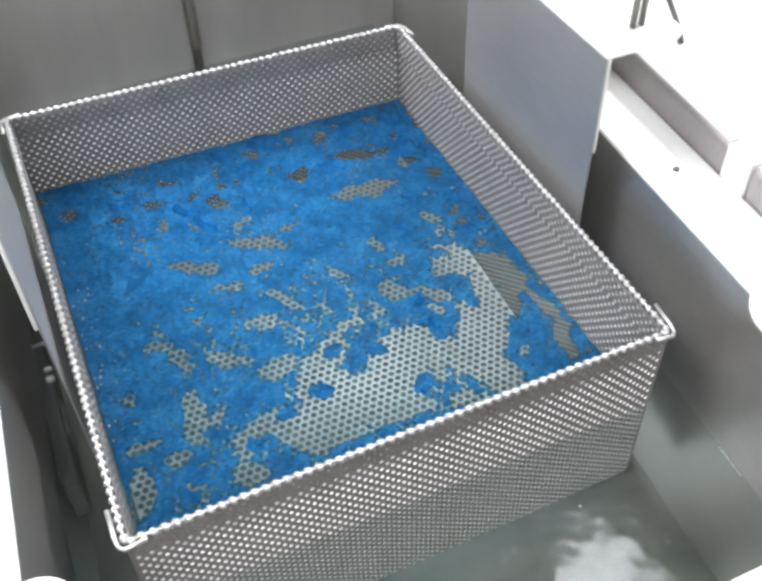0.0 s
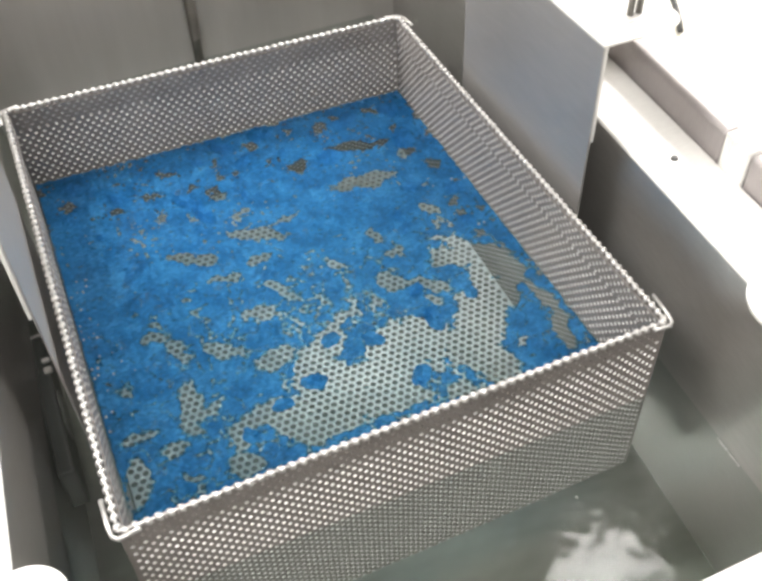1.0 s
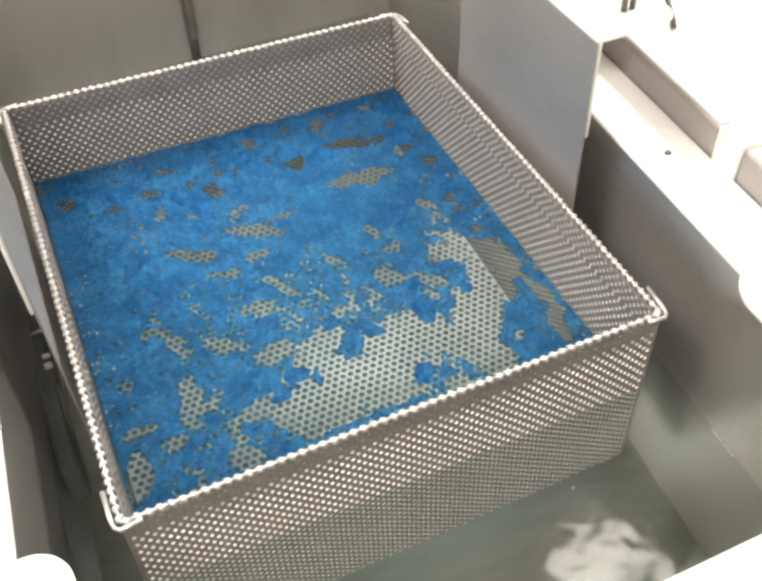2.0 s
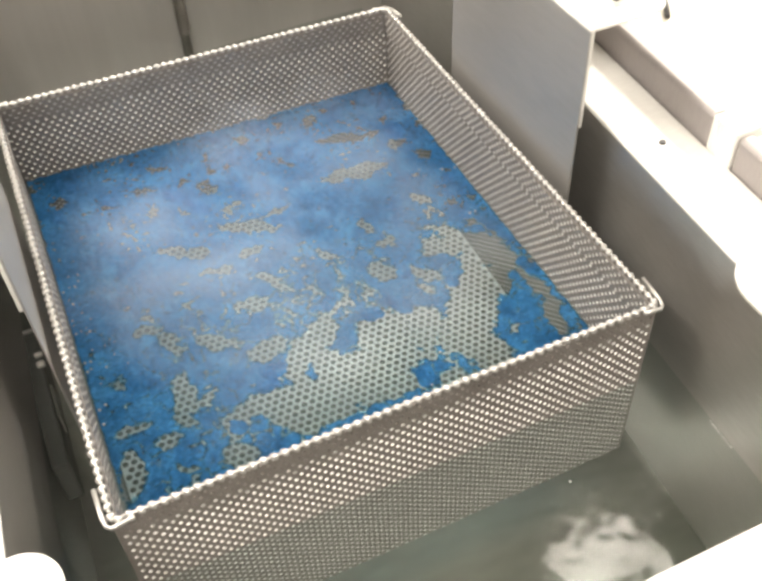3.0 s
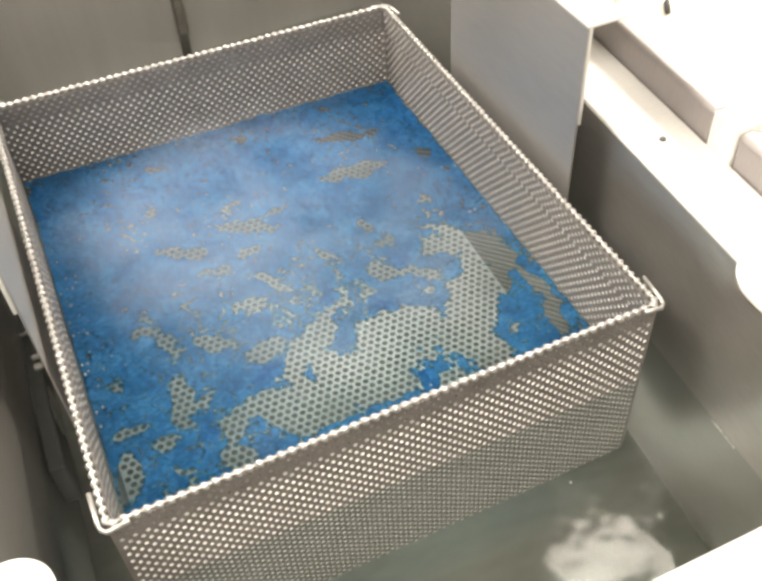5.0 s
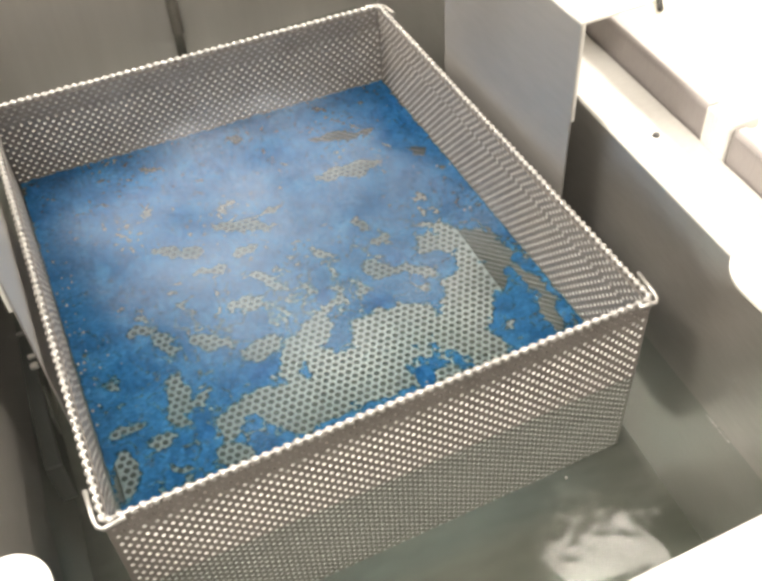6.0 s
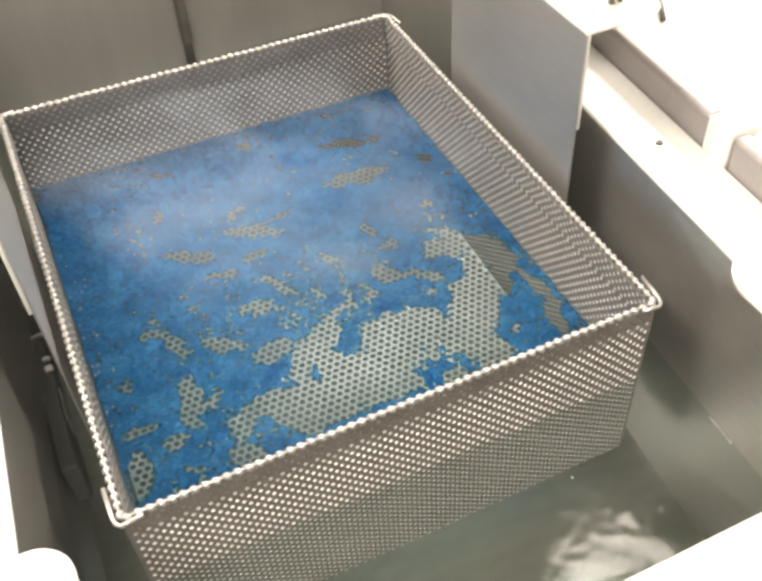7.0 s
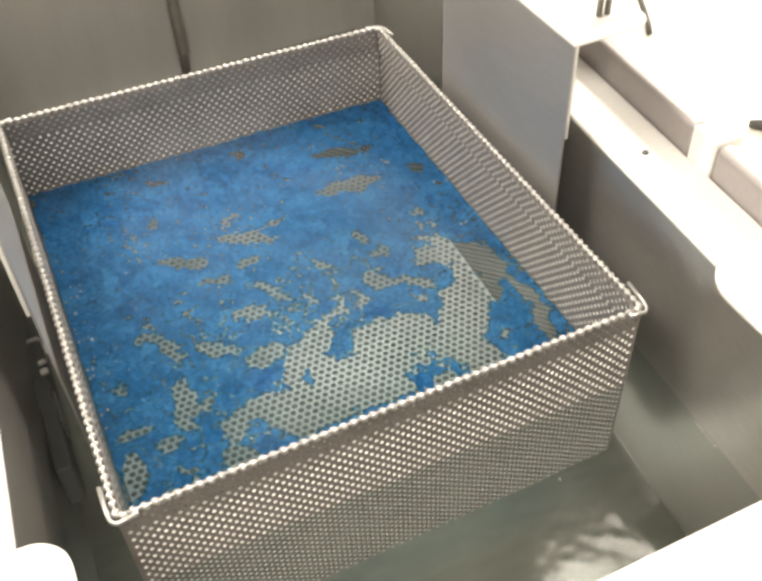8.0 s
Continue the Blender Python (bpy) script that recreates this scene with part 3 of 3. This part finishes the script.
FIELD, GX, GY = cover_field()
rng = random.Random(5)
SEEDS = []
while len(SEEDS) < 34:
    p = (rng.uniform(X0, X1), rng.uniform(Y0, Y1))
    if all((p[0] - q[0]) ** 2 + (p[1] - q[1]) ** 2 > 0.055 ** 2 for q in SEEDS):
        SEEDS.append(p)
CORNERS = ((0, 0), (1, 0), (1, 1), (0, 1))


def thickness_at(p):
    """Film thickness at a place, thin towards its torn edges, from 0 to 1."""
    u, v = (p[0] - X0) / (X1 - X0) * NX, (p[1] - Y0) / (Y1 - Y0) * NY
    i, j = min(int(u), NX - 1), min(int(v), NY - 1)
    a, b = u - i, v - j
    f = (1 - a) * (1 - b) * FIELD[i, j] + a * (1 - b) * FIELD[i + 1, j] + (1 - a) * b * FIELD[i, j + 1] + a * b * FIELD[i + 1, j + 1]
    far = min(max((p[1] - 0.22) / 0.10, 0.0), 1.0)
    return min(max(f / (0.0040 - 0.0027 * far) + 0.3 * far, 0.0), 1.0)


def film_rafts():
    """The floating film, broken into rafts that drift a little against each other."""
    thick = 0.0006
    data = [([], {}, [], []) for _ in SEEDS]
    seeds = np.array(SEEDS)
    for i in range(NX):
        for j in range(NY):
            val = [FIELD[i + a, j + b] for a, b in CORNERS]
            if max(val) <= 0:
                continue
            cx, cy = GX[i, j], GY[i, j]
            k = int(np.argmin((seeds[:, 0] - cx - 0.008 * wobble((cx, cy), 60, 1.9)) ** 2 + (seeds[:, 1] - cy - 0.008 * wobble((cx, cy), 60, 7.1)) ** 2))
            verts, index, faces, depth = data[k]
            loop = []
            for n in range(4):
                a, b = CORNERS[n], CORNERS[(n + 1) % 4]
                va, vb = val[n], val[(n + 1) % 4]
                if va > 0:
                    loop.append(((i + a[0]) * 4, (j + a[1]) * 4, (GX[i + a[0], j + a[1]], GY[i + a[0], j + a[1]])))
                if (va > 0) != (vb > 0):
                    f = va / (va - vb)
                    pa, pb = (GX[i + a[0], j + a[1]], GY[i + a[0], j + a[1]]), (GX[i + b[0], j + b[1]], GY[i + b[0], j + b[1]])
                    loop.append(((i + a[0]) * 2 + (i + b[0]) * 2, (j + a[1]) * 2 + (j + b[1]) * 2, (pa[0] + f * (pb[0] - pa[0]), pa[1] + f * (pb[1] - pa[1]))))
            face = []
            for ka, kb, p in loop:
                if (ka, kb) not in index:
                    index[(ka, kb)] = len(verts)
                    z = 0.0007 * wobble(p, 55, 3.3) + 0.0013 * wobble(p, 150, 8.1) + 0.0010 * wobble(p, 280, 2.7)
                    verts.append((p[0], warp(p[0], p[1]), z))
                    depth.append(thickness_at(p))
                face.append(index[(ka, kb)])
            faces.append(face)
    crumbs = ([], [], [])  # corners, faces, thickness
    for k, (verts, index, faces, depth) in enumerate(data):
        if not faces:
            continue
        # pieces that hang together
        root = list(range(len(verts)))

        def find(a):
            while root[a] != a:
                root[a] = root[root[a]]
                a = root[a]
            return a

        for f in faces:
            for v in f[1:]:
                root[find(v)] = find(f[0])
        pieces = {}
        for f in faces:
            pieces.setdefault(find(f[0]), []).append(f)
        for piece in pieces.values():
            count = {(a, b) for f in piece for a, b in zip(f, f[1:] + f[:1])}
            small = len(piece) < 60
            sx, sy = (0.0, 0.0) if small else SEEDS[k]
            out, names, deep = [], {}, []
            for f in piece:
                for v in f:
                    if v not in names:
                        names[v] = len(out)
                        out.append((verts[v][0] - sx, verts[v][1] - sy, verts[v][2]))
                        deep.append(depth[v])
            top = [[names[v] for v in f] for f in piece]
            upper, low, sides = {}, {}, []
            for a, b in count:
                if (b, a) in count:
                    continue
                for v in (names[a], names[b]):
                    if v not in low:
                        upper[v], low[v] = len(out), len(out) + 1
                        out.append(out[v])
                        out.append((out[v][0], out[v][1], out[v][2] - thick))
                        deep += [deep[v], deep[v]]
                sides.append((upper[names[b]], upper[names[a]], low[names[a]], low[names[b]]))
            if small:
                n = len(crumbs[0])
                crumbs[0].extend(out)
                crumbs[1].extend([[v + n for v in f] for f in top + sides])
                crumbs[2].extend(deep)
                continue
            me = bpy.data.meshes.new("film_raft")
            me.from_pydata(out, [], top + sides)
            me.materials.append(M_BLUE)
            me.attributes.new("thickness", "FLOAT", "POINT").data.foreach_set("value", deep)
            me.polygons.foreach_set("use_smooth", [True] * len(top) + [False] * len(sides))
            me.update()
            ob = new("film_raft", me)
            ob.location = (sx, sy, FILM + 0.0010)
            tagged(ob, "ragged raft of blue film floating on hot water", "film", group="rafts of blue film")
    me = bpy.data.meshes.new("film_crumbs")
    me.from_pydata(crumbs[0], [], crumbs[1])
    me.materials.append(M_BLUE)
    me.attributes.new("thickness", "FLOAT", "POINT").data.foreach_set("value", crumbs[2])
    ob = new("film_crumbs", me)
    ob.location.z = FILM + 0.0010
    tagged(ob, "small crumbs of blue film floating on hot water", "crumbs", kind="stuff")


film_rafts()


def covered(x, y):
    i, j = int(round((x - X0) / STEP)), int(round((y - Y0) / STEP))
    return 0 <= i <= NX and 0 <= j <= NY and FIELD[i, j] > 0


def blue_flake(a, b, seed):
    r = random.Random(seed)
    bm = bmesh.new()
    n = 14
    top, low = [], []
    for k in range(n):
        t = 2 * math.pi * k / n
        q = r.uniform(0.75, 1.15)
        x, y = a * q * math.cos(t), b * q * math.sin(t)
        top.append(bm.verts.new((x, y, 0.0002 * r.uniform(-1, 1))))
        low.append((bm.verts.new(top[-1].co), bm.verts.new((x * 1.04, y * 1.04, -0.0005))))
    mid = [bm.verts.new((v.co.x * 0.5, v.co.y * 0.5, 0.0005 * r.uniform(0, 1))) for v in top]
    hub = bm.verts.new((0, 0, 0.0004))
    for k in range(n):
        m = (k + 1) % n
        bm.faces.new((low[k][1], low[m][1], low[m][0], low[k][0]))
        bm.faces.new((top[k], top[m], mid[m], mid[k]))
        bm.faces.new((mid[k], mid[m], hub))
    ob = part("blue_flake", bm, M_BLUE, smooth=True)
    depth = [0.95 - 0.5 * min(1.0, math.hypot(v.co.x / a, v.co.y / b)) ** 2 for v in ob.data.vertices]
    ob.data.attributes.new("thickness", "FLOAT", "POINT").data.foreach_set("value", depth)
    tagged(ob, "thin soft blue flake drifting on the film", "flake", group="loose blue flakes")
    return ob


FLAKES = []
rng = random.Random(11)
for n, e in enumerate(SPECKS_LEFT[:19] + SPECKS_RIGHT[:19]):
    if n % 5 == 4:
        continue
    best = None
    for _ in range(40):
        ang, dist = rng.uniform(0, 6.28), rng.uniform(0.018, 0.04)
        p = (e[0] + dist * math.cos(ang), e[1] + dist * math.sin(ang))
        if not (0.015 < p[0] < W - 0.015 and 0.015 < p[1] < D - 0.015):
            continue
        score = sum(covered(p[0] + 0.008 * dx, p[1] + 0.008 * dy) for dx in (-1, 0, 1) for dy in (-1, 0, 1))
        if best is None or score > best[0]:
            best = (score, p)
    if best is None:
        continue
    ob = blue_flake(e[2] * 1.15, e[3] * 1.25, n)
    FLAKES.append((ob, best[1], (min(max(e[0], 0.012), W - 0.012), min(max(e[1], 0.012), D - 0.014)), e[4], rng.uniform(1.2, 3.4), rng.uniform(1.6, 2.6)))
# flakes that first lie in the open water and then drift back onto the film
for n, (x, y, a, b, dx, dy) in enumerate([(0.180, 0.128, 0.012, 0.008, -0.030, 0.016), (0.205, 0.165, 0.010, 0.007, 0.020, 0.034), (0.262, 0.098, 0.013, 0.008, 0.004, -0.022),
                                         (0.300, 0.150, 0.014, 0.009, -0.030, 0.022), (0.240, 0.152, 0.012, 0.008, 0.022, 0.022), (0.145, 0.118, 0.010, 0.007, -0.004, 0.026),
                                         (0.300, 0.190, 0.010, 0.007, 0.004, 0.026), (0.345, 0.165, 0.009, 0.006, -0.034, 0.014), (0.110, 0.100, 0.009, 0.007, -0.026, 0.006)]):
    ob = blue_flake(a, b, 90 + n)
    FLAKES.append((ob, (x, y), (x + dx, y + dy), 40 * n, 1.0 + 0.2 * n, 2.5))

# ---- bubbles, and a waterline glint made of beads ----
bm = bmesh.new()
rng = random.Random(21)
for cx, cy, n, spread in ((0.012, 0.318, 9, 0.010), (0.010, 0.268, 8, 0.010), (0.022, 0.222, 8, 0.016), (0.010, 0.19, 6, 0.02), (0.395, 0.30, 7, 0.05), (0.30, 0.04, 5, 0.05)):
    for _ in range(n):
        r = rng.uniform(0.0006, 0.0014)
        x, y = min(max(cx + rng.gauss(0, spread * 0.6), 0.006), W - 0.006), cy + rng.gauss(0, spread)
        bmesh.ops.create_icosphere(bm, subdivisions=1, radius=r, matrix=Matrix.Translation((x, y, FILM + 0.0022)))
# bright beads in a row, shaped as the glint along the right waterline
for k in range(16):
    bmesh.ops.create_icosphere(bm, subdivisions=1, radius=rng.uniform(0.0006, 0.0011), matrix=Matrix.Translation((XR - 0.0073 + 0.053 * (-0.060 - 0.0018 * k), -0.060 - 0.0018 * k, WATER + rng.uniform(0, 0.0006))))
tagged(part("bubbles", bm, M_RIM, smooth=True), "tiny shining bubbles on the film, beads as waterline glint", "bubbles", kind="stuff")


# ---- steam ----
def steam_material(name, density, scale):
    """A thin veil: clear towards its outline, billowing inside."""
    m, nt, b = material(name)
    nt.nodes.remove(b)
    out = nt.nodes["Material Output"]
    co = nt.nodes.new("ShaderNodeTexCoord")
    info = nt.nodes.new("ShaderNodeObjectInfo")
    far = nt.nodes.new("ShaderNodeMath")
    far.operation = "MULTIPLY"
    far.inputs[1].default_value = 9.0
    nt.links.new(info.outputs["Random"], far.inputs[0])
    shift = nt.nodes.new("ShaderNodeVectorMath")
    shift.operation = "ADD"
    nt.links.new(co.outputs["Object"], shift.inputs[0])
    nt.links.new(far.outputs[0], shift.inputs[1])
    n = nt.nodes.new("ShaderNodeTexNoise")
    n.inputs["Scale"].default_value = scale
    n.inputs["Detail"].default_value = 4
    n.inputs["Roughness"].default_value = 0.55
    n.inputs["Distortion"].default_value = 0.6
    nt.links.new(shift.outputs[0], n.inputs["Vector"])
    cloud = nt.nodes.new("ShaderNodeMapRange")
    cloud.interpolation_type = "SMOOTHSTEP"
    for k, v in zip((1, 2, 3, 4), (0.34, 0.70, 0.30 * density, density)):
        cloud.inputs[k].default_value = v
    nt.links.new(n.outputs[0], cloud.inputs[0])
    edge = nt.nodes.new("ShaderNodeAttribute")
    edge.attribute_name = "veil"
    mul = nt.nodes.new("ShaderNodeMath")
    mul.operation = "MULTIPLY"
    nt.links.new(edge.outputs["Fac"], mul.inputs[0])
    nt.links.new(cloud.outputs[0], mul.inputs[1])
    clear = nt.nodes.new("ShaderNodeBsdfTransparent")
    white = nt.nodes.new("ShaderNodeBsdfDiffuse")
    white.inputs[0].default_value = (0.38, 0.415, 0.47, 1)
    glow = nt.nodes.new("ShaderNodeBsdfTranslucent")
    glow.inputs[0].default_value = (0.38, 0.415, 0.47, 1)
    both = nt.nodes.new("ShaderNodeAddShader")
    nt.links.new(white.outputs[0], both.inputs[0])
    nt.links.new(glow.outputs[0], both.inputs[1])
    mix = nt.nodes.new("ShaderNodeMixShader")
    nt.links.new(mul.outputs[0], mix.inputs[0])
    nt.links.new(clear.outputs[0], mix.inputs[1])
    nt.links.new(both.outputs[0], mix.inputs[2])
    nt.links.new(mix.outputs[0], out.inputs[0])
    return m


M_STEAM, M_THIN_STEAM = steam_material("steam", 0.115, 12), steam_material("thin_steam", 0.08, 7)
M_BROAD_STEAM = steam_material("broad_steam", 0.17, 9)


def steam_wisp(seed, mat, half_x, half_y):
    """A rounded, gently waving sheet; the veil falls to nothing at its outline."""
    bm = bmesh.new()
    n = 22
    rows, veil = [], []
    for i in range(n + 1):
        row = []
        for j in range(n + 1):
            u, v = 2 * i / n - 1, 2 * j / n - 1
            x, y = u * half_x, v * half_y
            row.append(bm.verts.new((x, y, 0.010 * wobble((x, y), 14, seed) + 0.004 * wobble((x, y), 40, seed))))
            r = (abs(u) ** 2.6 + abs(v) ** 2.6) ** (1 / 2.6) + 0.30 * wobble((x, y), 16, seed + 4.1)
            f = min(max((1.06 - r) / 0.45, 0.0), 1.0) * min(1.0, 8 * (1 - max(abs(u), abs(v))))
            veil.append(f * f * (3 - 2 * f))
        rows.append(row)
    for a, b in zip(rows, rows[1:]):
        for j in range(n):
            bm.faces.new((a[j], b[j], b[j + 1], a[j + 1]))
    ob = part("steam_wisp", bm, mat, smooth=True)
    ob.data.attributes.new("veil", "FLOAT", "POINT").data.foreach_set("value", veil)
    tagged(ob, "thin white wisp of steam rising off hot water", "steam", group="wisps of steam")
    return ob


# x, y, half sizes, turn, start, leaving time, drift in x and y: where and when each wisp leaves the water and blows away
WISPS = [(0.208, 0.258, 0.202, 0.238, 0, 2.0, 9.0, 0.002, 0.004), (0.206, 0.275, 0.220, 0.198, 90, 2.2, 6.8, 0.0, 0.006),
         (0.120, 0.230, 0.115, 0.160, 20, 2.4, 5.0, 0.040, 0.045), (0.285, 0.380, 0.125, 0.105, 0, 2.0, 4.5, 0.010, 0.010),
         (0.150, 0.220, 0.130, 0.150, 10, 5.0, 6.2, 0.030, 0.050), (0.260, 0.360, 0.130, 0.120, 60, 4.9, 6.5, -0.030, 0.020)]
STEAM = [steam_wisp(n * 1.7, (M_THIN_STEAM, M_BROAD_STEAM)[n] if n < 2 else M_STEAM, w[2], w[3]) for n, w in enumerate(WISPS)]


def motions():
    for k, (ob, p, q, turn, start, span) in enumerate(FLAKES):
        z = FILM + 0.0015 + 0.0003 * (k % 4) / 4
        rows = [(0, pose(*p, z, 0, 0, turn - 30)), (start, pose(p[0] + 0.1 * (q[0] - p[0]), p[1] + 0.1 * (q[1] - p[1]), z, 0, 0, turn - 24)),
                (start + span, pose(*q, z, 0, 0, turn)), (8, pose(q[0] + 0.001, q[1], z, 0, 0, turn + 2))]
        walk(ob, rows)
    for k, (ob, (x, y, _, _, turn, start, leave, dx, dy)) in enumerate(zip(STEAM, WISPS)):
        low, high = TANK_FLOOR - 0.06, FILM + 0.020 + 0.007 * k
        end = min(leave, 8.0)
        rows = [(0, pose(x, y, low, 0, 0, turn)), (start, pose(x, y, low, 0, 0, turn)), (start + 0.5, pose(x, y, high, 0, 0, turn + 3)),
                (end, pose(x + dx, y + dy, high + 0.015, 2, 1, turn + 14))]
        if leave < 8:
            rows.append((leave + 0.5, pose(x + dx, y + 0.35, 1.10, 8, 2, turn + 18)))
            rows.append((leave + 0.9 if leave < 7 else 8.0, pose(x + dx, y + 1.1, 1.75, 10, 2, turn + 20)))
            if leave < 7:
                rows.append((8, pose(x + dx, y + 1.3, 1.9, 10, 2, turn + 22)))
        walk(ob, rows)


motions()
